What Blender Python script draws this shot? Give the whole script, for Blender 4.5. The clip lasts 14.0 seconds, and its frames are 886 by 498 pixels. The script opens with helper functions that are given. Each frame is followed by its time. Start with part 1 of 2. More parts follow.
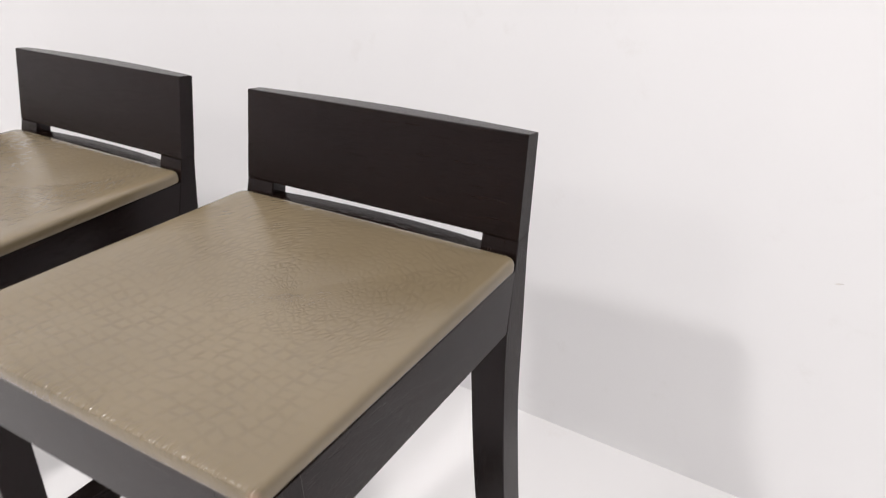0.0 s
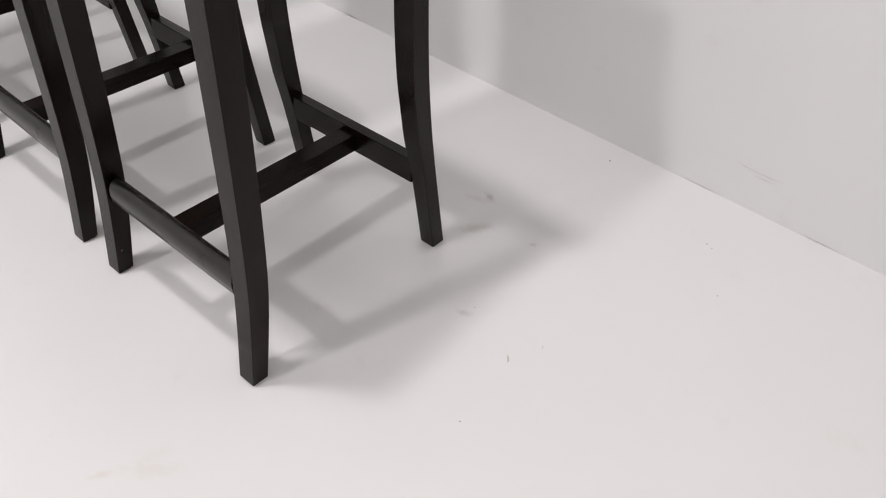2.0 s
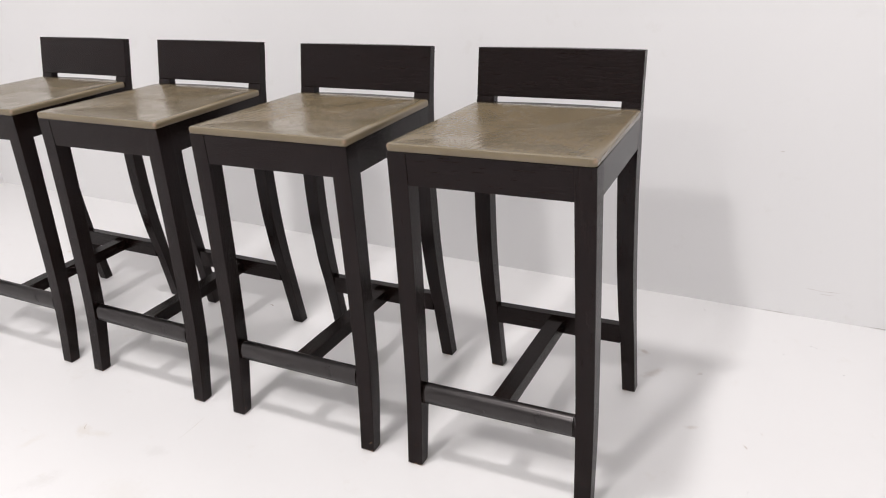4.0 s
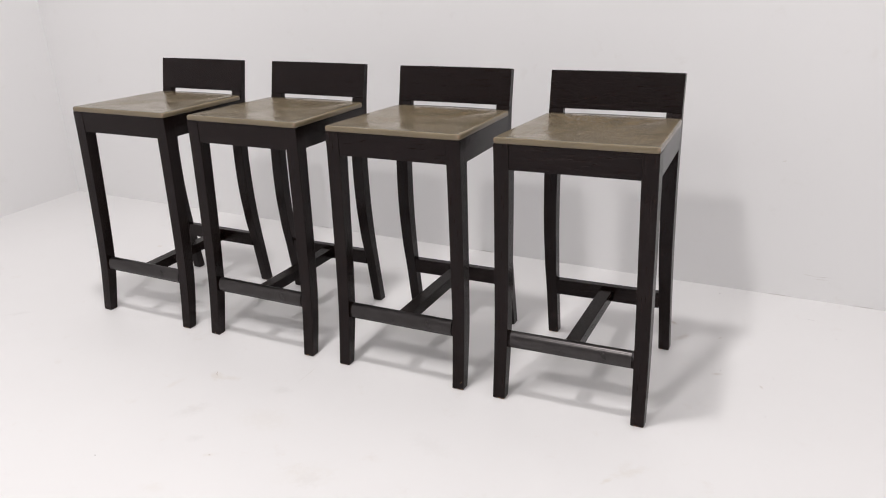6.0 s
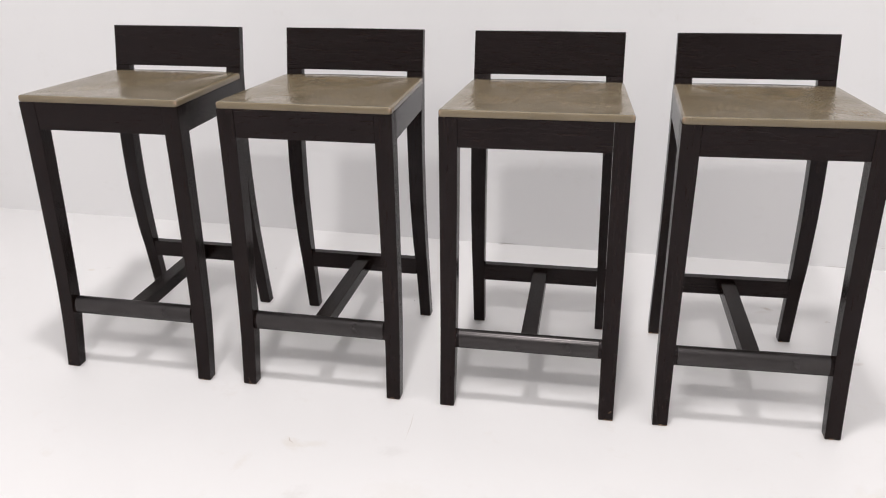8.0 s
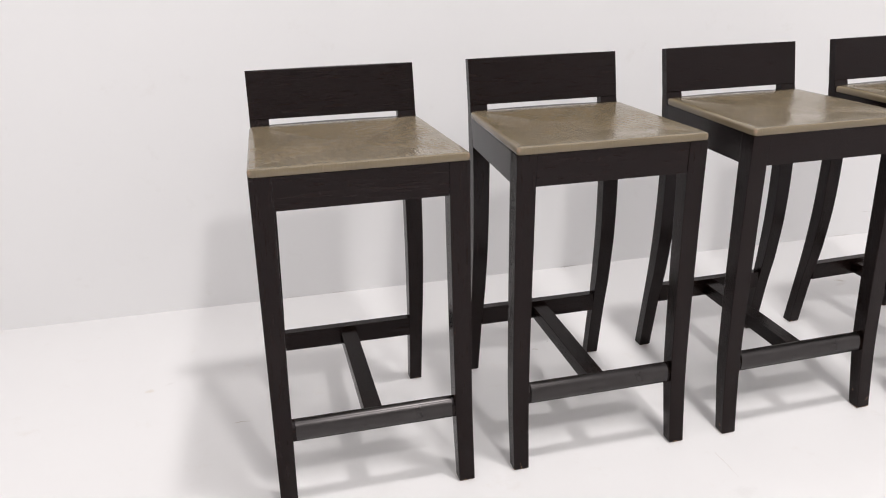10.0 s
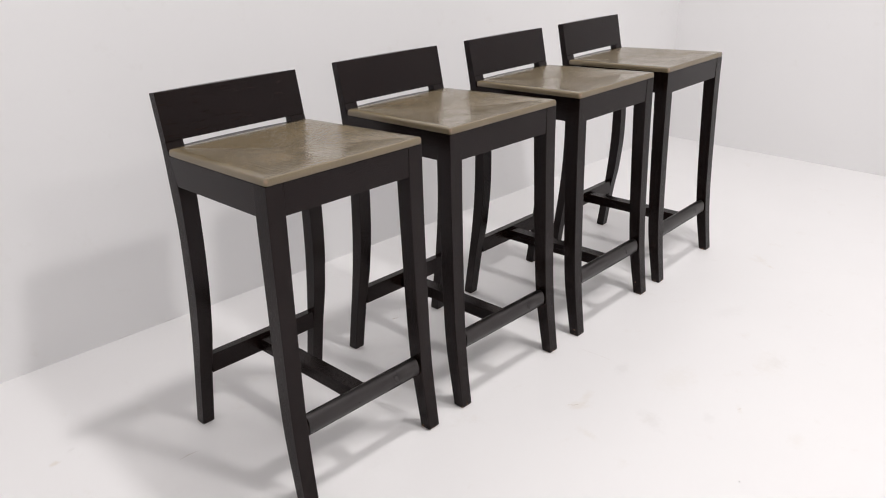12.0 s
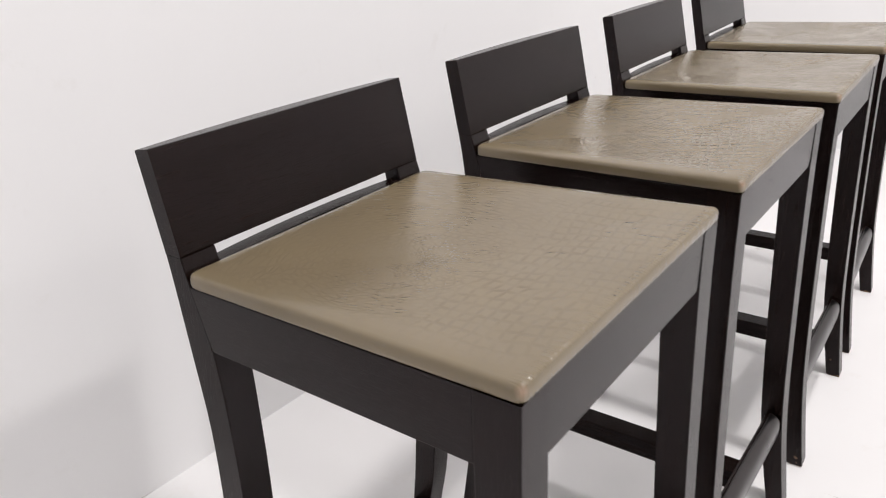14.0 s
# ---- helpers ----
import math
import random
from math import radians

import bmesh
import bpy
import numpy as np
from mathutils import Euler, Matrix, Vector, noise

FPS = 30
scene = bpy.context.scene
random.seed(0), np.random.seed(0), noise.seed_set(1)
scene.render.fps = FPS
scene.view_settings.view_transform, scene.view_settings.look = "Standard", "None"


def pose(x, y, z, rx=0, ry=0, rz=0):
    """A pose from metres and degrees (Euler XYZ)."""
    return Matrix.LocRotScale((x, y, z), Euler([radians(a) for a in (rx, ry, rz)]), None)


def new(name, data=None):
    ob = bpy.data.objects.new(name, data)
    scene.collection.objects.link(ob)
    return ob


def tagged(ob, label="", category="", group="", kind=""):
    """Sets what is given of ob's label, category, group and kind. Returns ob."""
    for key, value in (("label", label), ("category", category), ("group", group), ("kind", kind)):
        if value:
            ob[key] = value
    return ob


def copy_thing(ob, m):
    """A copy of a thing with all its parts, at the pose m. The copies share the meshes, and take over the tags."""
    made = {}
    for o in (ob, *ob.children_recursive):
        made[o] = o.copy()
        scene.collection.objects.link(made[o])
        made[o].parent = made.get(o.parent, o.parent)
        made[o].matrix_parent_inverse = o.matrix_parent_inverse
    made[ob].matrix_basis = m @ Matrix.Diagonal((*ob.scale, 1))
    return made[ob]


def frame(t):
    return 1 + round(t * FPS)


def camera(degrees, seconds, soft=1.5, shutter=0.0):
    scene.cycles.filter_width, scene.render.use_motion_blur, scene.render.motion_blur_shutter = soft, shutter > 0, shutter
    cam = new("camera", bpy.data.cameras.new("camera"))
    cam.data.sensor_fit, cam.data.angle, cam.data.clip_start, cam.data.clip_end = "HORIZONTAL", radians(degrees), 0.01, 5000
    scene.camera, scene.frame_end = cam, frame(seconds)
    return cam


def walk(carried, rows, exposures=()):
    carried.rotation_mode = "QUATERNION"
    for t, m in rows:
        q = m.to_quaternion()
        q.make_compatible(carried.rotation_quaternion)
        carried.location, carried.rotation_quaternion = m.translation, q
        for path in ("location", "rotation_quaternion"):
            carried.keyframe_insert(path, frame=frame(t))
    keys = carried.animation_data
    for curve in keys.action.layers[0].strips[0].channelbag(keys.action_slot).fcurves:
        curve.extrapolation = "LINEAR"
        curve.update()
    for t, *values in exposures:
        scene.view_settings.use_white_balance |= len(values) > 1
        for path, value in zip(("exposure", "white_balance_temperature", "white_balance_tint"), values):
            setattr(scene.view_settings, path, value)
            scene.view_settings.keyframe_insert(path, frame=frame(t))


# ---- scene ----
cam = camera(57.62, 14.0, soft=1.02, shutter=0.12)
# seconds, place, turn about z, tilt up, lean
ROWS = [
    (0.0, 0.5602, -0.4068, 1.1222, 37.31, -27.76, -3.16),
    (0.4, 0.7123, -0.5205, 1.1167, 42.20, -28.43, -2.26),
    (0.5, 0.7522, -0.5344, 1.1113, 43.28, -28.51, -1.80),
    (0.8, 0.8652, -0.5661, 1.0868, 46.46, -29.23, -0.90),
    (1.0, 0.9169, -0.5831, 1.0669, 46.87, -29.91, -0.38),
    (1.2, 0.9506, -0.5946, 1.0465, 45.88, -31.86, 0.26),
    (1.5, 0.9827, -0.6072, 1.0071, 45.18, -35.50, 1.41),
    (2.0, 1.0100, -0.6040, 1.0095, 44.06, -40.83, 1.02),
    (2.5, 0.9810, -0.6579, 1.0474, 42.70, -37.88, -0.36),
    (3.0, 0.8826, -0.8767, 1.1486, 37.20, -29.42, -3.71),
    (3.5, 0.7755, -1.1654, 1.1758, 33.51, -25.55, -5.49),
    (4.0, 0.6639, -1.4523, 1.1936, 31.01, -24.19, -4.56),
    (4.2, 0.6596, -1.5833, 1.2169, 30.23, -23.59, -4.06),
    (6.3, 0.6623, -2.0316, 1.2347, 29.25, -21.30, -2.86),
    (6.5, 0.6289, -2.0265, 1.2301, 29.43, -21.40, -2.97),
    (7.0, 0.3767, -1.9570, 1.2047, 28.84, -21.69, -2.87),
    (7.5, 0.0206, -1.8915, 1.2007, 26.65, -22.44, -3.07),
    (8.0, -0.3295, -1.9039, 1.1871, 12.84, -24.08, -1.10),
    (8.5, -0.7225, -1.8315, 1.2000, 3.33, -24.62, -0.82),
    (9.0, -1.1135, -1.8165, 1.1925, -4.04, -23.22, -1.58),
    (9.2, -1.2573, -1.8133, 1.1807, -4.89, -22.96, -1.40),
    (11.3, -2.4058, -1.4229, 1.1793, -41.34, -22.31, -0.15),
    (11.5, -2.4897, -1.4574, 1.1907, -44.85, -22.25, -0.31),
    (12.0, -2.5883, -1.4683, 1.2019, -46.35, -22.48, -0.42),
    (12.5, -2.5665, -1.3999, 1.1900, -46.80, -22.64, -0.52),
    (13.0, -2.4162, -1.1253, 1.1605, -49.80, -23.63, -1.19),
    (13.5, -2.3000, -0.7786, 1.1265, -51.12, -23.30, -1.71),
    (14.0, -2.1822, -0.4678, 1.0553, -53.37, -23.20, -1.68),
]
EXPOSURES = [(0.0, 0.20), (0.5, 0.04), (1.0, 0.0), (1.5, -0.16), (2.0, -0.3), (2.5, -0.3), (3.0, -0.14), (4.0, 0.0), (6.5, -0.22), (7.5, -0.12), (8.0, -0.04), (9.0, 0.05), (11.5, -0.08), (12.5, -0.17), (13.5, 0.0), (14.0, 0.12)]
walk(cam, [(t, pose(x, y, z, 0, 0, yaw) @ pose(0, 0, 0, 90 + pitch) @ pose(0, 0, 0, 0, 0, lean))
           for t, x, y, z, yaw, pitch, lean in ROWS], EXPOSURES)

# ---- the room's size ----
WALL_Y, LEFT_X, RIGHT_X, FRONT_Y, TOP_Z = 0.771, -3.205, 1.665, -9.0, 4.7
WHITE_Y = -4.2  # the white corner ends here; the hall beyond is unseen and added

# ---- light ----
world = bpy.data.worlds.new("world")
world.use_nodes = True
world.node_tree.nodes["Background"].inputs[0].default_value = (0.9, 0.95, 1.0, 1)
world.node_tree.nodes["Background"].inputs[1].default_value = 0.05
scene.world = world


def ceiling_lamp(x, y, z, across, watts, colour=(1.0, 0.966, 0.964)):
    """A round hanging lamp that shines down."""
    data = bpy.data.lights.new("ceiling_lamp", "AREA")
    data.shape, data.size, data.energy, data.color = "DISK", across, watts, colour
    new("ceiling_lamp", data).matrix_world = pose(x, y, z)


# one row of lamps, square to the wall
for lamp_y, watts in ((-0.62, 77), (-3.42, 97), (-6.0, 58)):
    ceiling_lamp(-0.63, lamp_y, 4.5, 0.40, watts)


# ---- materials ----
def material(name):
    m = bpy.data.materials.new(name)
    m.use_nodes = True
    t = m.node_tree
    return m, t, t.nodes["Principled BSDF"]


def node(t, kind, **values):
    n = t.nodes.new(kind)
    for key, value in values.items():
        if key in n.inputs:
            n.inputs[key].default_value = value
    return n


def ramp(t, source, stops):
    n = t.nodes.new("ShaderNodeValToRGB")
    while len(n.color_ramp.elements) < len(stops):
        n.color_ramp.elements.new(0.5)
    for e, (place, colour) in zip(n.color_ramp.elements, stops):
        e.position, e.color = place, (*colour, 1)
    t.links.new(source, n.inputs[0])
    return n


def coords(t, scale, shift_by_object=False):
    c = t.nodes.new("ShaderNodeTexCoord")
    m = t.nodes.new("ShaderNodeMapping")
    m.inputs["Scale"].default_value = scale
    t.links.new(c.outputs["Object"], m.inputs["Vector"])
    if shift_by_object:
        i = t.nodes.new("ShaderNodeObjectInfo")
        k = t.nodes.new("ShaderNodeVectorMath")
        k.operation = "SCALE"
        k.inputs[0].default_value = (37.0, 53.0, 71.0)
        t.links.new(i.outputs["Random"], k.inputs["Scale"])
        t.links.new(k.outputs[0], m.inputs["Location"])
    return m.outputs[0]


def bump(t, bsdf, sources):
    last = None
    for height, strength, distance in sources:
        b = node(t, "ShaderNodeBump", Strength=strength, Distance=distance)
        t.links.new(height, b.inputs["Height"])
        if last:
            t.links.new(last.outputs[0], b.inputs["Normal"])
        last = b
    t.links.new(last.outputs[0], bsdf.inputs["Normal"])


def painted(name, colour, dirt, rough, large=0.6, clouds=0.985, smudges=()):
    """White paint with faint clouds, stains and roller texture. Smudges: place, length, width, turn in degrees, strength, colour."""
    m, t, b = material(name)
    cloud = node(t, "ShaderNodeTexNoise", Scale=large, Detail=5, Roughness=0.6)
    stain = node(t, "ShaderNodeTexNoise", Scale=9.0, Detail=8, Roughness=0.7)
    fine = node(t, "ShaderNodeTexNoise", Scale=260.0, Detail=3)
    v = coords(t, (1, 1, 1))
    for n in (cloud, stain, fine):
        t.links.new(v, n.inputs["Vector"])
    base = ramp(t, cloud.outputs[0], [(0.3, tuple(c * clouds for c in colour)), (0.7, colour)])
    spots = ramp(t, stain.outputs[0], [(0.60, (0, 0, 0)), (0.78, (1, 1, 1))])
    mix = t.nodes.new("ShaderNodeMix")
    mix.data_type = "RGBA"
    k = node(t, "ShaderNodeMath")
    k.operation = "MULTIPLY"
    k.inputs[1].default_value = 0.45
    t.links.new(spots.outputs[0], k.inputs[0])
    t.links.new(k.outputs[0], mix.inputs["Factor"])
    t.links.new(base.outputs[0], mix.inputs["A"])
    mix.inputs["B"].default_value = (*dirt, 1)
    shade = mix.outputs["Result"]
    ragged = node(t, "ShaderNodeTexNoise", Scale=55.0, Detail=6, Roughness=0.7)
    if smudges:
        t.links.new(v, ragged.inputs["Vector"])
    for x, y, long, wide, turn, strength, tint in smudges:
        flat = t.nodes.new("ShaderNodeMapping")
        flat.vector_type = "TEXTURE"
        flat.inputs["Location"].default_value = (x, y, 0)
        flat.inputs["Rotation"].default_value = (0, 0, radians(turn))
        flat.inputs["Scale"].default_value = (long, wide, 1)
        t.links.new(v, flat.inputs["Vector"])
        far = t.nodes.new("ShaderNodeVectorMath")
        far.operation = "LENGTH"
        t.links.new(flat.outputs[0], far.inputs[0])
        rim = node(t, "ShaderNodeMath")
        rim.operation = "MULTIPLY_ADD"
        t.links.new(ragged.outputs[0], rim.inputs[0])
        rim.inputs[1].default_value = -1.6
        t.links.new(far.outputs["Value"], rim.inputs[2])
        spot = node(t, "ShaderNodeMapRange")
        spot.interpolation_type = "SMOOTHSTEP"
        for key, value in (("From Min", -0.75), ("From Max", 0.1), ("To Min", strength), ("To Max", 0.0)):
            spot.inputs[key].default_value = value
        t.links.new(rim.outputs[0], spot.inputs["Value"])
        over = t.nodes.new("ShaderNodeMix")
        over.data_type = "RGBA"
        t.links.new(spot.outputs[0], over.inputs["Factor"])
        t.links.new(shade, over.inputs["A"])
        over.inputs["B"].default_value = (*tint, 1)
        shade = over.outputs["Result"]
    t.links.new(shade, b.inputs["Base Color"])
    b.inputs["Roughness"].default_value = rough
    bump(t, b, [(fine.outputs[0], 0.08, 0.0006), (cloud.outputs[0], 0.1, 0.002)])
    return m


def dark_wood(name, along, worn_feet=False, gloss=0.19):
    """Near-black stained oak; the grain runs along one axis of the part. Worn feet show the raw wood."""
    m, t, b = material(name)
    scale = [70.0, 70.0, 70.0]
    scale["xyz".index(along)] = 5.0
    v = coords(t, scale, True)
    grain = node(t, "ShaderNodeTexNoise", Scale=3.2, Detail=7, Roughness=0.65, Distortion=0.4)
    t.links.new(v, grain.inputs["Vector"])
    place = coords(t, (1, 1, 1), True)
    wear = node(t, "ShaderNodeTexNoise", Scale=14.0, Detail=4)
    t.links.new(place, wear.inputs["Vector"])
    base = ramp(t, grain.outputs[0], [(0.30, (0.0038, 0.0019, 0.0015)), (0.52, (0.0064, 0.0033, 0.0026)), (0.78, (0.0120, 0.0066, 0.0050))])
    colour = base.outputs[0]
    if worn_feet:
        chip = node(t, "ShaderNodeTexNoise", Scale=90.0, Detail=3)
        t.links.new(place, chip.inputs["Vector"])
        c = t.nodes.new("ShaderNodeTexCoord")
        up = t.nodes.new("ShaderNodeSeparateXYZ")
        t.links.new(c.outputs["Object"], up.inputs[0])
        low = node(t, "ShaderNodeMapRange")
        for key, value in (("From Min", 0.001), ("From Max", 0.011), ("To Min", 0.2), ("To Max", -0.35)):
            low.inputs[key].default_value = value
        t.links.new(up.outputs["Z"], low.inputs["Value"])
        total = node(t, "ShaderNodeMath")
        t.links.new(low.outputs[0], total.inputs[0])
        t.links.new(chip.outputs[0], total.inputs[1])
        bare = ramp(t, total.outputs[0], [(0.63, (0, 0, 0)), (0.70, (1, 1, 1))])
        mix = t.nodes.new("ShaderNodeMix")
        mix.data_type = "RGBA"
        t.links.new(colour, mix.inputs["A"])
        mix.inputs["B"].default_value = (0.24, 0.16, 0.105, 1)
        # small nicks just over the foot
        nick = node(t, "ShaderNodeTexNoise", Scale=75.0, Detail=1)
        t.links.new(place, nick.inputs["Vector"])
        near = node(t, "ShaderNodeMapRange")
        for key, value in (("From Min", 0.02), ("From Max", 0.13), ("To Min", 0.0), ("To Max", -0.15)):
            near.inputs[key].default_value = value
        t.links.new(up.outputs["Z"], near.inputs["Value"])
        both = node(t, "ShaderNodeMath")
        t.links.new(near.outputs[0], both.inputs[0])
        t.links.new(nick.outputs[0], both.inputs[1])
        struck = ramp(t, both.outputs[0], [(0.735, (0, 0, 0)), (0.755, (0.5, 0.5, 0.5))])
        more = t.nodes.new("ShaderNodeMath")
        more.operation = "MAXIMUM"
        t.links.new(bare.outputs[0], more.inputs[0])
        t.links.new(struck.outputs[0], more.inputs[1])
        t.links.new(more.outputs[0], mix.inputs["Factor"])
        colour = mix.outputs["Result"]
    t.links.new(colour, b.inputs["Base Color"])
    r = node(t, "ShaderNodeMapRange")
    r.inputs["To Min"].default_value, r.inputs["To Max"].default_value = 0.22, 0.26
    t.links.new(wear.outputs[0], r.inputs["Value"])
    t.links.new(r.outputs[0], b.inputs["Roughness"])
    b.inputs["Specular IOR Level"].default_value = gloss
    b.inputs["Specular Tint"].default_value = (1.0, 0.93, 0.97, 1)
    # fine open pores
    pores = node(t, "ShaderNodeTexNoise", Scale=11.0, Detail=3, Roughness=0.6)
    t.links.new(v, pores.inputs["Vector"])
    pits = ramp(t, pores.outputs[0], [(0.30, (0, 0, 0)), (0.46, (1, 1, 1))])
    bump(t, b, [(grain.outputs[0], 0.16, 0.0006), (pits.outputs[0], 0.28, 0.0004)])
    return m


def crocodile_leather(name):
    """Embossed hide: fine ripples curl round one spot and open into a grid of squarish scales at the front."""
    m, t, b = material(name)

    def sum_of(kind, a, c, clamp=False):
        n = t.nodes.new("ShaderNodeMath")
        n.operation, n.use_clamp = kind, clamp
        for k, value in enumerate((a, c)):
            if isinstance(value, (int, float)):
                n.inputs[k].default_value = value
            else:
                t.links.new(value, n.inputs[k])
        return n.outputs[0]

    def step(value, low, high, start=0.0, stop=1.0):
        n = node(t, "ShaderNodeMapRange")
        n.interpolation_type = "SMOOTHSTEP"
        for key, v in (("From Min", low), ("From Max", high), ("To Min", start), ("To Max", stop)):
            n.inputs[key].default_value = v
        t.links.new(value, n.inputs["Value"])
        return n.outputs[0]

    def joined(x, y):
        n = t.nodes.new("ShaderNodeCombineXYZ")
        t.links.new(x, n.inputs[0])
        t.links.new(y, n.inputs[1])
        return n.outputs[0]

    def cells(vector, jitter):
        n = node(t, "ShaderNodeTexVoronoi", Scale=1.0, Randomness=jitter)
        n.feature, n.voronoi_dimensions = "DISTANCE_TO_EDGE", "2D"
        t.links.new(vector, n.inputs["Vector"])
        return n.outputs["Distance"]

    c = t.nodes.new("ShaderNodeTexCoord")
    i = t.nodes.new("ShaderNodeObjectInfo")
    # every hide is cut anew: its shift, mirroring and turn are the seat's own colour value
    cut = t.nodes.new("ShaderNodeSeparateColor")
    t.links.new(i.outputs["Color"], cut.inputs[0])
    own = t.nodes.new("ShaderNodeSeparateXYZ")
    t.links.new(c.outputs["Object"], own.inputs[0])
    slid = sum_of("ADD", own.outputs["X"], sum_of("SUBTRACT", 0.5, cut.outputs[0]))
    slid = sum_of("MULTIPLY", slid, sum_of("SUBTRACT", sum_of("MULTIPLY", cut.outputs[2], 2.0), 1.0))
    drawn = sum_of("ADD", own.outputs["Y"], sum_of("SUBTRACT", 0.5, cut.outputs[1]))
    turn = t.nodes.new("ShaderNodeVectorRotate")
    turn.rotation_type = "Z_AXIS"
    t.links.new(joined(slid, drawn), turn.inputs["Vector"])
    t.links.new(sum_of("SUBTRACT", i.outputs["Alpha"], 0.5), turn.inputs["Angle"])
    v = turn.outputs[0]
    warp = node(t, "ShaderNodeTexNoise", Scale=11.0, Detail=2)
    t.links.new(v, warp.inputs["Vector"])
    add = t.nodes.new("ShaderNodeVectorMath")
    add.operation = "MULTIPLY_ADD"
    t.links.new(warp.outputs["Color"], add.inputs[0])
    add.inputs[1].default_value = (0.034, 0.034, 0.0)
    t.links.new(v, add.inputs[2])
    parts = t.nodes.new("ShaderNodeSeparateXYZ")
    t.links.new(add.outputs[0], parts.inputs[0])
    across, ahead = sum_of("SUBTRACT", parts.outputs["X"], 0.017), sum_of("SUBTRACT", 0.017, parts.outputs["Y"])
    radius = sum_of("SQRT", sum_of("ADD", sum_of("MULTIPLY", across, across), sum_of("MULTIPLY", ahead, ahead)), 0.0)
    bearing = sum_of("ARCTAN2", across, ahead)
    ripple = step(cells(joined(sum_of("MULTIPLY", bearing, 7.5), sum_of("MULTIPLY", radius, 130.0)), 0.9), 0.0, 0.36)
    grid = step(cells(joined(sum_of("MULTIPLY", across, 58.0), sum_of("MULTIPLY", ahead, 78.0)), 0.22), 0.0, 0.3)
    front = step(ahead, 0.03, 0.10)
    relief = t.nodes.new("ShaderNodeMix")
    t.links.new(front, relief.inputs["Factor"])
    t.links.new(step(ripple, 0.0, 1.0, 0.25, 1.0), relief.inputs["A"])
    t.links.new(grid, relief.inputs["B"])
    # smooth margins, and a smooth hide behind
    fade = node(t, "ShaderNodeTexNoise", Scale=8.0, Detail=2)
    t.links.new(v, fade.inputs["Vector"])
    sides = t.nodes.new("ShaderNodeSeparateXYZ")
    t.links.new(c.outputs["Object"], sides.inputs[0])
    margin = step(sum_of("ABSOLUTE", sides.outputs["X"], 0.0), 0.15, 0.207, 1.0, 0.0)
    behind = step(sum_of("ABSOLUTE", bearing, 0.0), 2.1, 2.9, 1.0, 0.4)
    where = sum_of("MULTIPLY", sum_of("MULTIPLY", margin, behind), step(fade.outputs[0], 0.36, 0.62, 0.55, 1.0))
    broken = node(t, "ShaderNodeTexNoise", Scale=48.0, Detail=2)
    t.links.new(v, broken.inputs["Vector"])
    where = sum_of("MULTIPLY", where, step(broken.outputs[0], 0.36, 0.62, 0.35, 1.0))
    where = sum_of("MULTIPLY", where, step(sides.outputs["Y"], -0.187, -0.176))
    height = sum_of("MULTIPLY", sum_of("SUBTRACT", relief.outputs["Result"], 1.0), where)
    tone = node(t, "ShaderNodeTexNoise", Scale=5.0, Detail=1)
    t.links.new(v, tone.inputs["Vector"])
    base = ramp(t, tone.outputs[0], [(0.3, (0.148, 0.116, 0.071)), (0.7, (0.176, 0.138, 0.085))])
    crease = t.nodes.new("ShaderNodeMix")
    crease.data_type = "RGBA"
    crease.blend_type = "MULTIPLY"
    t.links.new(sum_of("MULTIPLY", where, 0.15), crease.inputs["Factor"])
    t.links.new(base.outputs[0], crease.inputs["A"])
    t.links.new(relief.outputs["Result"], crease.inputs["B"])
    # scuffed front corners
    mirror = t.nodes.new("ShaderNodeVectorMath")
    mirror.operation = "ABSOLUTE"
    t.links.new(c.outputs["Object"], mirror.inputs[0])
    gap = t.nodes.new("ShaderNodeVectorMath")
    gap.operation = "DISTANCE"
    t.links.new(mirror.outputs[0], gap.inputs[0])
    gap.inputs[1].default_value = (0.2105, 0.1885, 0.741)
    rub = ramp(t, gap.outputs["Value"], [(0.002, (0.8, 0.8, 0.8)), (0.0052, (0, 0, 0))])
    scuff = t.nodes.new("ShaderNodeMix")
    scuff.data_type = "RGBA"
    t.links.new(rub.outputs[0], scuff.inputs["Factor"])
    t.links.new(crease.outputs["Result"], scuff.inputs["A"])
    scuff.inputs["B"].default_value = (0.36, 0.23, 0.16, 1)
    t.links.new(scuff.outputs["Result"], b.inputs["Base Color"])
    worn = node(t, "ShaderNodeTexNoise", Scale=16.0, Detail=3)
    t.links.new(c.outputs["Object"], worn.inputs["Vector"])
    t.links.new(step(worn.outputs[0], 0.3, 0.7, 0.17, 0.27), b.inputs["Roughness"])
    # small pleats where the hide is drawn over the front edge
    folds = node(t, "ShaderNodeTexNoise", Scale=1.0, Detail=2)
    t.links.new(joined(sum_of("MULTIPLY", sides.outputs["X"], 300.0), sum_of("MULTIPLY", sides.outputs["Y"], 30.0)), folds.inputs["Vector"])
    pleat = sum_of("MULTIPLY", folds.outputs[0], sum_of("MULTIPLY", step(sides.outputs["Y"], -0.188, -0.172, 1.0, 0.0), step(sides.outputs["Y"], -0.1893, -0.1875, 0.3, 1.0)))
    b.inputs["Specular IOR Level"].default_value = 0.55
    bump(t, b, [(height, 0.54, 0.00085), (pleat, 1.0, 0.0022)])
    return m


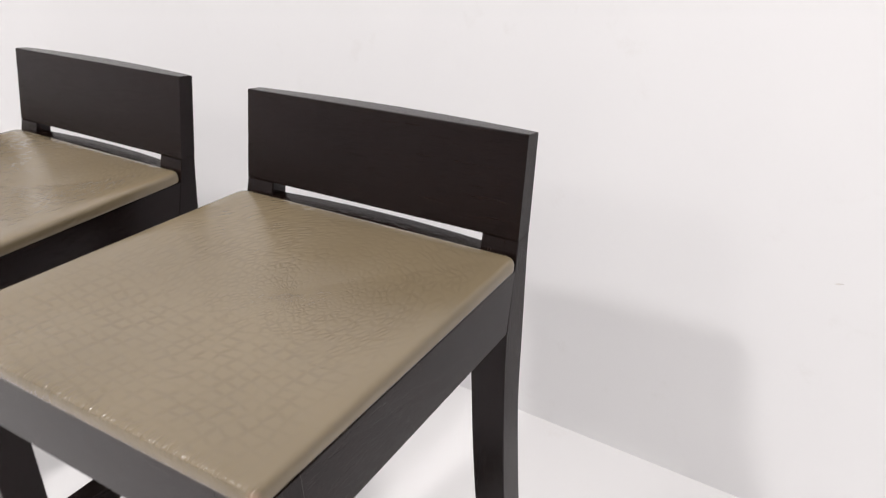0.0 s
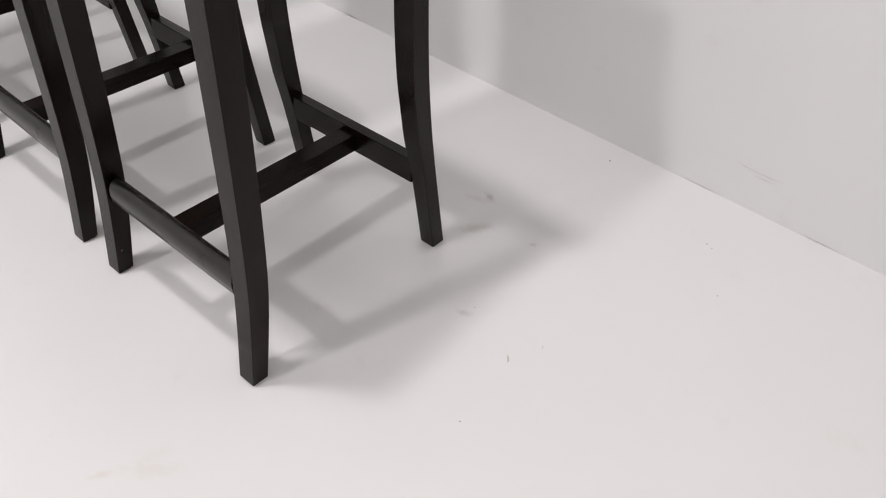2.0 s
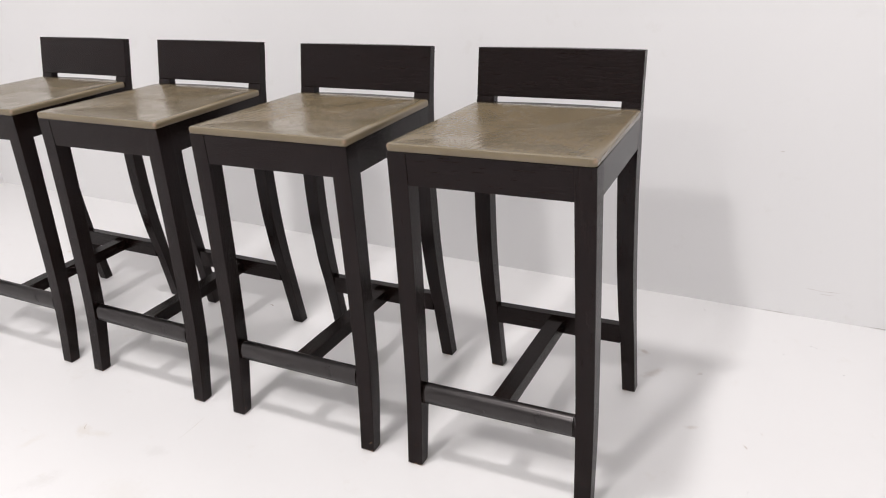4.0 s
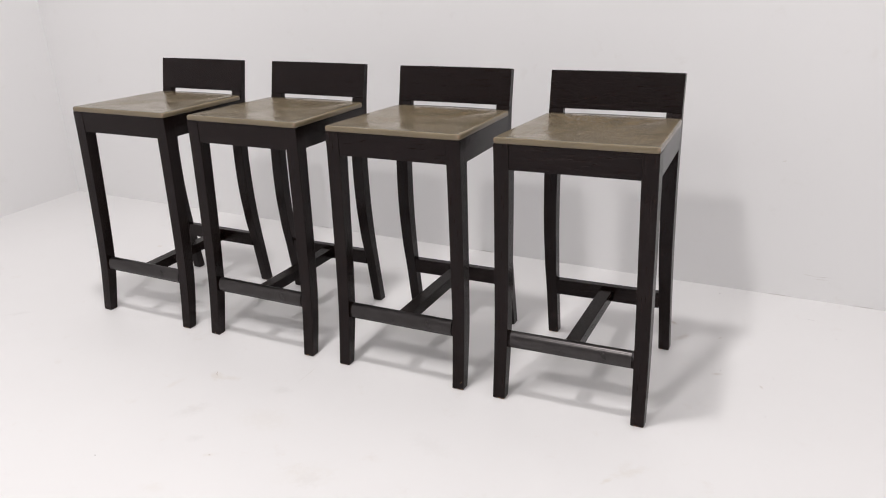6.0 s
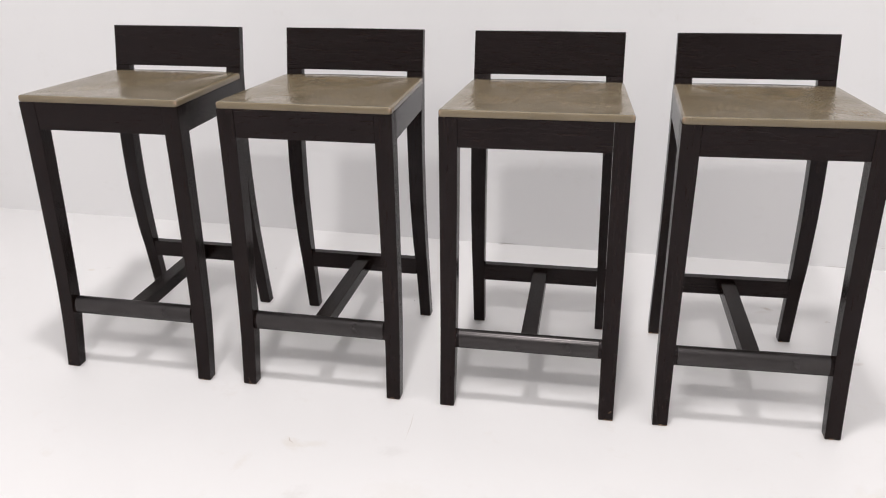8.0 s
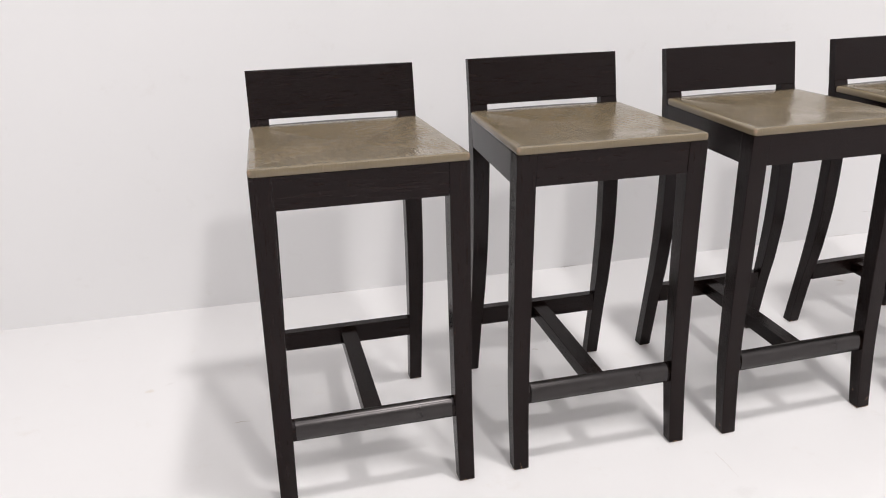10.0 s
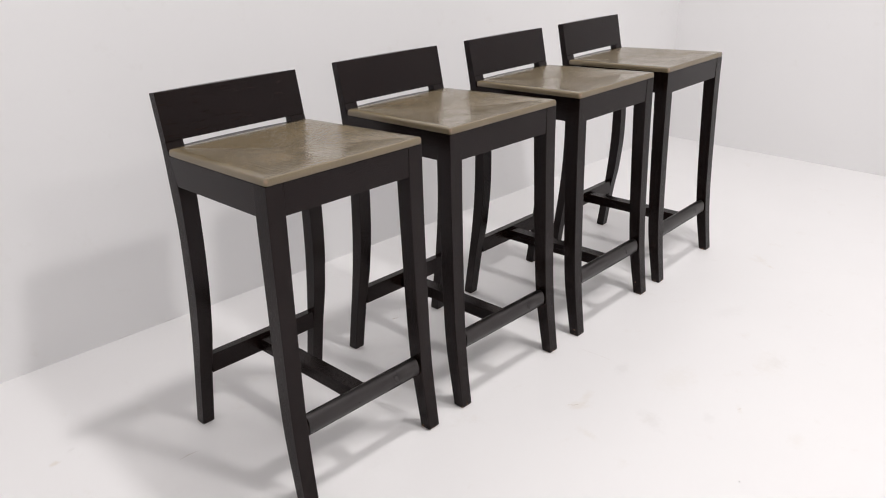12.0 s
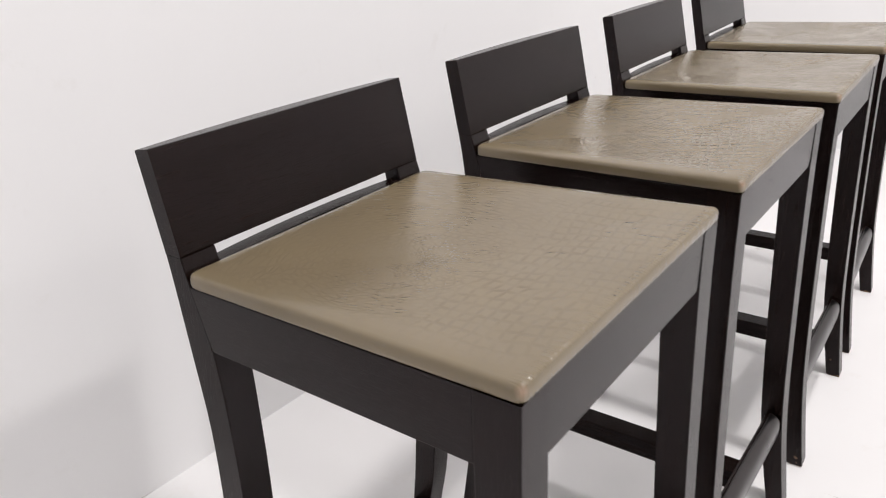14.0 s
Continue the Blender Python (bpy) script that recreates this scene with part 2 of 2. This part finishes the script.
def plain(name, colour, rough):
    m, t, b = material(name)
    n = node(t, "ShaderNodeTexNoise", Scale=180.0, Detail=4)
    t.links.new(coords(t, (1, 1, 1)), n.inputs["Vector"])
    base = ramp(t, n.outputs[0], [(0.3, tuple(c * 0.75 for c in colour)), (0.7, colour)])
    t.links.new(base.outputs[0], b.inputs["Base Color"])
    b.inputs["Roughness"].default_value = rough
    return m


# near-white for the unseen hall walls, so that they bounce fill light
BOUNCE_WALL = painted("bounce_paint", (0.80, 0.795, 0.79), (0.7, 0.69, 0.68), 0.7)
WALL = painted("wall_paint", (0.80, 0.795, 0.797), (0.7, 0.68, 0.66), 0.62)
BEIGE, GREY, BROWN = (0.60, 0.53, 0.43), (0.52, 0.50, 0.48), (0.36, 0.27, 0.2)
SMUDGES = [
    (-1.030, -0.474, 0.050, 0.030, -25, 0.26, BEIGE), (-0.980, -0.466, 0.050, 0.020, 10, 0.19, BEIGE), (-0.789, -0.458, 0.050, 0.030, 15, 0.17, GREY),
    (-0.960, -0.650, 0.075, 0.040, 60, 0.17, GREY), (-0.850, -0.752, 0.040, 0.025, 20, 0.14, GREY), (-0.760, -0.794, 0.035, 0.012, 30, 0.17, BEIGE),
    (-1.120, -0.560, 0.060, 0.018, 80, 0.15, BEIGE), (-0.735, -0.600, 0.120, 0.080, 0, 0.10, BEIGE), (-0.475, -0.756, 0.120, 0.070, 20, 0.09, BEIGE),
    (-2.085, 0.297, 0.020, 0.013, 10, 0.43, BEIGE), (-2.035, 0.322, 0.018, 0.010, 30, 0.19, GREY), (-2.047, -0.426, 0.060, 0.022, 40, 0.17, GREY),
    (0.203, -0.470, 0.026, 0.010, 62, 0.28, BEIGE), (0.245, -0.415, 0.080, 0.022, 45, 0.19, BEIGE), (0.342, 0.140, 0.022, 0.012, 20, 0.28, BROWN),
    (0.200, 0.330, 0.050, 0.022, 55, 0.28, BROWN), (0.150, 0.422, 0.026, 0.013, -30, 0.40, BROWN), (0.135, 0.400, 0.040, 0.014, 20, 0.14, BROWN), (0.310, 0.370, 0.013, 0.007, 60, 0.34, BROWN),
    (-0.457, -0.770, 0.050, 0.040, 0, 0.11, GREY), (-0.793, -0.956, 0.050, 0.030, 10, 0.11, BEIGE), (0.226, -0.396, 0.050, 0.020, 70, 0.10, BEIGE),
    (-1.550, -0.250, 0.090, 0.045, 15, 0.09, GREY), (-0.250, -0.520, 0.110, 0.050, -20, 0.09, GREY),
]
FLOOR = painted("floor_paint", (0.78, 0.77, 0.768), (0.68, 0.64, 0.6), 0.42, 0.9, 0.965, SMUDGES)
# white, so that the unseen ceiling throws fill light back down
CEILING = painted("ceiling_paint", (0.82, 0.82, 0.82), (0.74, 0.74, 0.74), 0.8)
# pale grey for the unseen hall floor, light enough to lift the ambient
BOUNCE_FLOOR = painted("bounce_floor", (0.60, 0.59, 0.58), (0.48, 0.47, 0.46), 0.6)
WOOD_X, WOOD_Y, WOOD_Z = dark_wood("wood_across", "x"), dark_wood("wood_along", "y"), dark_wood("wood_upright", "z", True)
WOOD_MATT = dark_wood("wood_matt", "y", gloss=0.11)
LEATHER = crocodile_leather("embossed_leather")


def dark_metal(name):
    """Satin, near-black metal, a little uneven."""
    m, t, b = material(name)
    n = node(t, "ShaderNodeTexNoise", Scale=25.0, Detail=4)
    t.links.new(coords(t, (1, 1, 1)), n.inputs["Vector"])
    t.links.new(ramp(t, n.outputs[0], [(0.3, (0.055, 0.051, 0.051)), (0.7, (0.064, 0.059, 0.059))]).outputs[0], b.inputs["Base Color"])
    t.links.new(ramp(t, n.outputs[0], [(0.3, (0.27, 0.27, 0.27)), (0.75, (0.34, 0.34, 0.34))]).outputs[0], b.inputs["Roughness"])
    b.inputs["Metallic"].default_value = 1.0
    return m


PLATE = dark_metal("black_metal")
DIRT = plain("dirt", (0.10, 0.085, 0.07), 0.9)


# ---- mesh helpers ----
def part(name, bm, mat, parent=None, label=""):
    me = bpy.data.meshes.new(name)
    bmesh.ops.recalc_face_normals(bm, faces=bm.faces)
    bm.to_mesh(me)
    bm.free()
    me.materials.append(mat)
    ob = new(name, me)
    if parent:
        ob.parent = parent
    if label:
        ob["label"] = label
    return ob


def smooth(ob, angle=40):
    for p in ob.data.polygons:
        p.use_smooth = True
    ob.data.set_sharp_from_angle(angle=radians(angle))
    return ob


def loft(rings):
    """A closed solid through rings of points, capped at both ends."""
    bm = bmesh.new()
    made = [[bm.verts.new(p) for p in ring] for ring in rings]
    n = len(rings[0])
    for a, b in zip(made, made[1:]):
        for i in range(n):
            bm.faces.new((a[i], a[(i + 1) % n], b[(i + 1) % n], b[i]))
    bm.faces.new(made[0])
    bm.faces.new(list(reversed(made[-1])))
    return bm


def rounded(points, r, steps=2):
    """A polygon in a plane with its corners rounded by r."""
    out = []
    n = len(points)
    for i in range(n):
        p, a, b = Vector(points[i]), Vector(points[i - 1]), Vector(points[(i + 1) % n])
        u, w = (a - p).normalized() * r, (b - p).normalized() * r
        for k in range(steps + 1):
            s = k / steps
            out.append(p + u * (1 - s) ** 2 + w * s ** 2)
    return out


def between(table, z):
    """The values of a table at z, on a smooth curve through its rows."""
    rows = sorted(table)
    zs = [r[0] for r in rows]
    i = min(max(sum(1 for q in zs if q <= z) - 1, 0), len(rows) - 2)
    h = zs[i + 1] - zs[i]
    s = (z - zs[i]) / h
    out = []
    for k in range(1, len(rows[0])):
        v = [r[k] for r in rows]
        def slope(j):
            lo, hi = max(j - 1, 0), min(j + 1, len(v) - 1)
            return (v[hi] - v[lo]) / (zs[hi] - zs[lo])
        m0, m1 = slope(i) * h, slope(i + 1) * h
        out.append((2 * s**3 - 3 * s**2 + 1) * v[i] + (s**3 - 2 * s**2 + s) * m0 + (-2 * s**3 + 3 * s**2) * v[i + 1] + (s**3 - s**2) * m1)
    return out


def box(x0, x1, y0, y1, z0, z1, bevel=0.0, steps=2):
    bm = bmesh.new()
    bmesh.ops.create_cube(bm, size=1, matrix=Matrix.Translation(((x0 + x1) / 2, (y0 + y1) / 2, (z0 + z1) / 2)) @ Matrix.Diagonal((x1 - x0, y1 - y0, z1 - z0, 1)))
    if bevel:
        bmesh.ops.bevel(bm, geom=list(bm.edges), offset=bevel, segments=steps, profile=0.5, affect="EDGES")
    return bm


# ---- the room ----
T = 0.15
tagged(part("floor", box(LEFT_X - T, RIGHT_X + T, WHITE_Y, WALL_Y + T, -0.12, 0.0), FLOOR), "white painted studio floor with faint scuffs and specks", "floor", kind="structure")
# added floor out of view, bounces lamp light towards the stools
tagged(part("floor_hall", box(LEFT_X - T, RIGHT_X + T, FRONT_Y - T, WHITE_Y, -0.12, -0.003), BOUNCE_FLOOR), "pale grey floor of the added, unseen hall in front of the white corner", "floor", kind="structure")
tagged(part("wall_north", box(LEFT_X, RIGHT_X, WALL_Y, WALL_Y + T, 0.0, TOP_Z), WALL), "plain white painted wall behind the stools", "wall", kind="structure")
for name, x0, x1 in (("wall_west", LEFT_X - T, LEFT_X), ("wall_east", RIGHT_X, RIGHT_X + T)):
    tagged(part(name, box(x0, x1, WHITE_Y, WALL_Y + T, 0.0, TOP_Z), WALL), "plain white painted side wall", "wall", kind="structure")
    # unseen hall walls, added to close the room and return light
    tagged(part(name + "_hall", box(x0, x1, FRONT_Y, WHITE_Y, -0.003, TOP_Z), BOUNCE_WALL), "plain pale side wall of the added, unseen hall", "wall", kind="structure")
tagged(part("wall_south", box(LEFT_X - T, RIGHT_X + T, FRONT_Y - T, FRONT_Y, -0.003, TOP_Z), BOUNCE_WALL), "plain pale end wall of the added, unseen hall", "wall", kind="structure")
# ceiling out of view, its height and colour chosen for bounce light
tagged(part("ceiling", box(LEFT_X - T, RIGHT_X + T, FRONT_Y - T, WALL_Y + T, TOP_Z, TOP_Z + 0.12), CEILING), "plain white ceiling, unseen, added to bounce light", "ceiling", kind="structure")


# ---- bar stool ----
# height, front face, back face, outer face, inner face
FRONT_LEG = [(0.0, -0.2313, -0.2021, 0.2133, 0.1779), (0.10, -0.2175, -0.1835, 0.2133, 0.1765), (0.17, -0.2095, -0.1725, 0.2131, 0.1755),
             (0.25, -0.2035, -0.1655, 0.2129, 0.1745), (0.38, -0.1975, -0.158, 0.2126, 0.173), (0.53, -0.192, -0.1515, 0.2122, 0.1712),
             (0.66, -0.1885, -0.1462, 0.2119, 0.1699), (0.7295, -0.1878, -0.1453, 0.2118, 0.1699)]
BACK_LEG = [(0.0, 0.2138, 0.2435, 0.1944, 0.1624), (0.17, 0.191, 0.2205, 0.1944, 0.160), (0.25, 0.1765, 0.211, 0.1944, 0.158),
            (0.30, 0.1715, 0.2065, 0.1944, 0.157), (0.37, 0.1652, 0.2022, 0.1944, 0.156), (0.46, 0.1643, 0.2005, 0.1944, 0.1545),
            (0.55, 0.168, 0.2028, 0.194, 0.153), (0.64, 0.1768, 0.2145, 0.1935, 0.151), (0.715, 0.1995, 0.2258, 0.1925, 0.149),
            (0.7424, 0.2084, 0.2312, 0.1918, 0.149)]


def leg(table, side, mat, stool, name, steps=22):
    rings = []
    low, high = table[0][0], table[-1][0]
    for i in range(steps + 1):
        z = low + (high - low) * i / steps
        yf, yb, xo, xi = between(table, z)
        inset = 0.0025 if i == 0 else 0.0
        pts = [(side * (xo - inset), yf + inset, z), (side * (xi + inset), yf + inset, z), (side * (xi + inset), yb - inset, z), (side * (xo - inset), yb - inset, z)]
        rings.append(rounded(pts, 0.0013))
        if i == 0:
            yf, yb, xo, xi = between(table, 0.003)
            pts = [(side * xo, yf, 0.003), (side * xi, yf, 0.003), (side * xi, yb, 0.003), (side * xo, yb, 0.003)]
            rings.append(rounded(pts, 0.0013))
    return smooth(part(name, loft(rings), mat, stool), 17)


def rail(ends, mat, stool, name, r=0.0013):
    """A straight rail between two ends of as many corners."""
    return smooth(part(name, loft([rounded(e, r) for e in ends]), mat, stool), 17)


def seat_outline(inset, n=14):
    """The seat's outline: tapered to the back, with rounded corners."""
    w0, w1, y0, y1 = 0.2126 - inset, 0.1950 - inset, -0.1895 + inset, 0.2005 - inset
    corners = [(-w0, y0), (w0, y0), (w1, y1), (-w1, y1)]
    radii = [0.010, 0.010, 0.012, 0.012]
    out = []
    for i in range(4):
        p, a, b = Vector((*corners[i], 0)), Vector((*corners[i - 1], 0)), Vector((*corners[(i + 1) % 4], 0))
        r = max(radii[i] - inset * 0.5, 0.004)
        u, w = (a - p).normalized() * r, (b - p).normalized() * r
        for k in range(6):
            s = k / 5
            out.append(p + u * (1 - s) ** 2 + w * s ** 2)
        q = Vector((*corners[(i + 1) % 4], 0))
        r2 = max(radii[(i + 1) % 4] - inset * 0.5, 0.004)
        start, stop = p + w, q + (p - q).normalized() * r2
        for k in range(1, n):
            out.append(start.lerp(stop, k / n))
    return out


def seat_level(y):
    """Height of the frame's top under the seat: it falls to the back."""
    return 0.7304 - 0.0152 * (y + 0.1878) / 0.381


def make_seat(stool):
    bm = bmesh.new()
    # inset from the edge, height over the frame
    profile = [(0.0018, 0.0001), (0.0005, 0.0012), (0.0, 0.004), (0.0, 0.0100), (0.0008, 0.0131), (0.0026, 0.0151), (0.006, 0.0160), (0.018, 0.0163)]
    rings = []
    for inset, h in profile:
        rings.append([bm.verts.new((p.x, p.y, seat_level(p.y) + h)) for p in seat_outline(inset)])
    n = len(rings[0])
    for a, b in zip(rings, rings[1:]):
        for i in range(n):
            bm.faces.new((a[i], a[(i + 1) % n], b[(i + 1) % n], b[i]))
    bm.faces.new(list(reversed(rings[0])))
    # the dished top: rings drawn towards the middle
    last, steps = rings[-1], 12
    mid = Vector((0, 0.005, 0))
    for k in range(1, steps):
        s = 1 - k / steps
        ring = []
        for v in rings[-1]:
            p = mid + (Vector((v.co.x, v.co.y, 0)) - mid) * s
            dish = 0.0075 * (1 - s * s) ** 1.3
            ring.append(bm.verts.new((p.x, p.y, seat_level(p.y) + 0.0163 - dish)))
        for i in range(n):
            bm.faces.new((last[i], last[(i + 1) % n], ring[(i + 1) % n], ring[i]))
        last = ring
    c = bm.verts.new((mid.x, mid.y, seat_level(mid.y) + 0.0163 - 0.0075))
    for i in range(n):
        bm.faces.new((last[i], last[(i + 1) % n], c))
    return smooth(part("seat", bm, LEATHER, stool, "taupe crocodile-embossed leather seat"), 60)


def make_backrest(stool):
    """A board with a flat front that leans back; its back is bowed."""
    rings = []
    n = 20
    for i in range(n + 1):
        s = -1 + 2 * i / n
        x = 0.1916 * s
        bow = 0.009 * (1 - s * s)
        fb, ft = 0.2085, 0.2320
        pts = [(x, fb, 0.7428), (x, fb + 0.0226 + bow, 0.7426), (x, ft + 0.0205 + bow, 0.8465), (x, ft, 0.8502)]
        rings.append(rounded(pts, 0.0018))
    return smooth(part("backrest", loft(rings), WOOD_X, stool), 17)


def make_stool():
    stool = new("bar_stool")
    make_seat(stool)
    for side in (-1, 1):
        leg(FRONT_LEG, side, WOOD_Z, stool, "front_leg")
    for side in (-1, 1):
        leg(BACK_LEG, side, WOOD_Z, stool, "back_leg", 30)
    make_backrest(stool)
    # front apron between the front legs
    e = [(-0.1869, 0.6612), (-0.1662, 0.6612), (-0.1662, 0.7297), (-0.1869, 0.7297)]
    rail([[(x, y, z) for y, z in e] for x in (-0.1688, 0.1688)], WOOD_X, stool, "front_apron")
    # side aprons, falling to the back
    for side in (-1, 1):
        ends = []
        for y0, y1, xo, z0, z1 in ((-0.1452, -0.1443, 0.2103, 0.6611, 0.7286), (0.1778, 0.1990, 0.1931, 0.6478, 0.7144)):
            ends.append([(side * xo, y0, z0), (side * (xo - 0.022), y0, z0), (side * (xo - 0.022), y1, z1), (side * xo, y1, z1)])
        rail(ends, WOOD_Y, stool, "side_apron")
    # back apron, bowed backwards
    rings = []
    for i in range(17):
        s = -1 + i / 8
        bow = 0.008 * (1 - s * s)
        y0 = 0.1955 + bow
        rings.append(rounded([(0.149 * s, y0, 0.650), (0.149 * s, y0 + 0.023, 0.650), (0.149 * s, y0 + 0.025, 0.7275), (0.149 * s, y0 + 0.001, 0.7275)], 0.0015))
    smooth(part("back_apron", loft(rings), WOOD_X, stool), 17)
    # foot rail, clad along its front and top with a thin metal strip
    e = [(-0.2050, 0.1555), (-0.1800, 0.1555), (-0.1800, 0.1990), (-0.1920, 0.1990), (-0.2050, 0.1810)]
    foot = rail([[(x, y, z) for y, z in e] for x in (-0.1758, 0.1758)], WOOD_X, stool, "foot_rail", 0.005)
    outer = [(-0.2060, 0.1605), (-0.2066, 0.1740), (-0.2060, 0.1820), (-0.2042, 0.1892), (-0.2010, 0.1948), (-0.1962, 0.1987), (-0.1885, 0.2004)]
    inner = [(y + 0.002, z - 0.0016) for y, z in outer]
    strip = outer + inner[::-1]
    smooth(part("foot_plate", loft([[(x, y, z) for y, z in strip] for x in (-0.168, 0.168)]), PLATE, foot, "satin black metal strip"), 50)
    e = [(0.1905, 0.151), (0.2125, 0.151), (0.2125, 0.2005), (0.1905, 0.2005)]
    rail([[(x, y, z) for y, z in e] for x in (-0.1595, 0.1595)], WOOD_X, stool, "back_stretcher")
    e = [(-0.0195, 0.157), (0.0195, 0.157), (0.0195, 0.191), (-0.0195, 0.191)]
    rail([[(x, y, z) for x, z in e] for y in (-0.1795, 0.191)], WOOD_MATT, stool, "middle_stretcher")
    return tagged(stool, "black-stained oak bar stool, low back, taupe crocodile-embossed leather seat", "bar stool", "row of bar stools")


STOOLS = [  # place and turn; the hide's shift, mirroring and turn
    (0.0000, 0.0000, 2.90, (0.045, 0.035, 0.5, 0.10)),
    (-0.5142, -0.0198, 1.73, (0.020, 0.050, -0.5, -0.12)),
    (-1.0410, -0.0274, 0.67, (-0.015, 0.045, 0.5, -0.25)),
    (-1.5613, -0.0365, 0.61, (-0.055, 0.020, -0.5, 0.06)),
]
first = make_stool()
for i, (x, y, turn, hide) in enumerate(STOOLS):
    place = pose(x, y, 0, 0, 0, turn)
    if i == 0:
        stool = first
        first.matrix_basis = place
    else:
        stool = copy_thing(first, place)
    for piece in stool.children:
        if piece.name.startswith("seat"):
            piece.color = [0.5 + v for v in hide]


# ---- specks, scratches and cracks of the floor and wall ----
def flake(bm, x, y, size, rng, high=0.0012):
    """A small ragged crumb lying on the floor."""
    n = 7
    low = [bm.verts.new((x + size * rng.uniform(0.6, 1) * math.cos(6.283 * k / n), y + size * rng.uniform(0.4, 0.9) * math.sin(6.283 * k / n), 0.0003)) for k in range(n)]
    top = bm.verts.new((x, y, high))
    for k in range(n):
        bm.faces.new((low[k], low[(k + 1) % n], top))
    bm.faces.new(low[::-1])


def stroke(bm, points, width, normal, rng):
    """A thin ragged smear along a line of points on a surface."""
    normal = Vector(normal)
    fine = []
    for a, b in zip(points, points[1:]):
        for k in range(5):
            fine.append(Vector(a).lerp(Vector(b), k / 5))
    fine.append(Vector(points[-1]))
    left, right = [], []
    for k, p in enumerate(fine):
        d = (fine[min(k + 1, len(fine) - 1)] - fine[max(k - 1, 0)]).normalized()
        side = d.cross(normal).normalized()
        w = width * rng.uniform(0.3, 1.0) * (0.15 + math.sin(math.pi * k / (len(fine) - 1)))
        wob = side * width * rng.uniform(-0.4, 0.4)
        left.append(bm.verts.new(p + normal * 0.0006 + side * w + wob))
        right.append(bm.verts.new(p + normal * 0.0006 - side * w + wob))
    for k in range(len(fine) - 1):
        bm.faces.new((left[k], left[k + 1], right[k + 1], right[k]))


rng = random.Random(4)
CRUMBS = [  # place, size in mm
    (0.246, 0.71, 4), (-0.718, 0.762, 3), (0.316, 0.368, 2), (0.546, 0.613, 3), (0.56, 0.607, 2), (0.636, 0.498, 2),
    (0.501, -0.034, 2.5), (0.487, 0.544, 2), (-0.072, 0.547, 2), (-1.453, 0.424, 2.5), (0.349, 0.163, 1.6), (-0.966, 0.281, 2.5),
    (-0.728, 0.764, 3), (-0.923, 0.279, 2), (-1.039, -0.923, 3.5),
]
bm = bmesh.new()
for x, y, mm in CRUMBS:
    flake(bm, x, y, mm / 1400, rng)
tagged(part("floor_specks", bm, DIRT), "small dark specks of dirt on the white floor", "dirt", kind="stuff")

SCRATCHES = [  # points, half width in mm
    ([(0.463, 0.120), (0.470, 0.114), (0.475, 0.107)], 1.6), ([(0.490, 0.180), (0.497, 0.171)], 0.8),
    ([(-1.046, -0.452), (-1.039, -0.464), (-1.027, -0.472)], 1.2), ([(-1.873, 0.090), (-1.850, 0.093), (-1.822, 0.089)], 1.1),
    ([(-0.776, -0.306), (-0.772, -0.350), (-0.771, -0.407)], 0.4), ([(-1.028, 0.250), (-1.017, 0.247), (-1.006, 0.242)], 2.0), ([(-0.048, -0.760), (-0.050, -0.776)], 0.9),
    ([(-0.765, -0.790), (-0.752, -0.797)], 0.9)]
FADED = plain("faded_dirt", (0.56, 0.50, 0.44), 0.8)
WORN = plain("worn_paint", (0.735, 0.71, 0.685), 0.8)
bm = bmesh.new()
for points, mm in SCRATCHES:
    stroke(bm, [(x, y, 0.0) for x, y in points], mm / 1000, (0, 0, 1), rng)
tagged(part("floor_scratches", bm, FADED), "faint brown scratches and smears on the white floor", "scratch", kind="stuff")

bm = bmesh.new()
stroke(bm, [(0.399, WALL_Y, 0.482), (0.405, WALL_Y, 0.4835), (0.413, WALL_Y, 0.4845)], 0.0016, (0, -1, 0), rng)
stroke(bm, [(0.500, WALL_Y, 0.092), (0.545, WALL_Y, 0.089), (0.598, WALL_Y, 0.091)], 0.0011, (0, -1, 0), rng)
stroke(bm, [(0.540, WALL_Y, 0.080), (0.585, WALL_Y, 0.081)], 0.0009, (0, -1, 0), rng)
for x0, x1 in ((0.385, 0.475), (0.66, 0.74), (-1.545, -1.50), (-1.70, -1.64), (-0.72, -0.69), (-0.74, -0.66)):
    stroke(bm, [(x0, WALL_Y, 0.002), ((x0 + x1) / 2, WALL_Y, 0.0024), (x1, WALL_Y, 0.002)], 0.0014, (0, -1, 0), rng)
tagged(part("wall_marks", bm, WORN), "short scuffs and cracks low on the white wall", "scuff", kind="stuff")
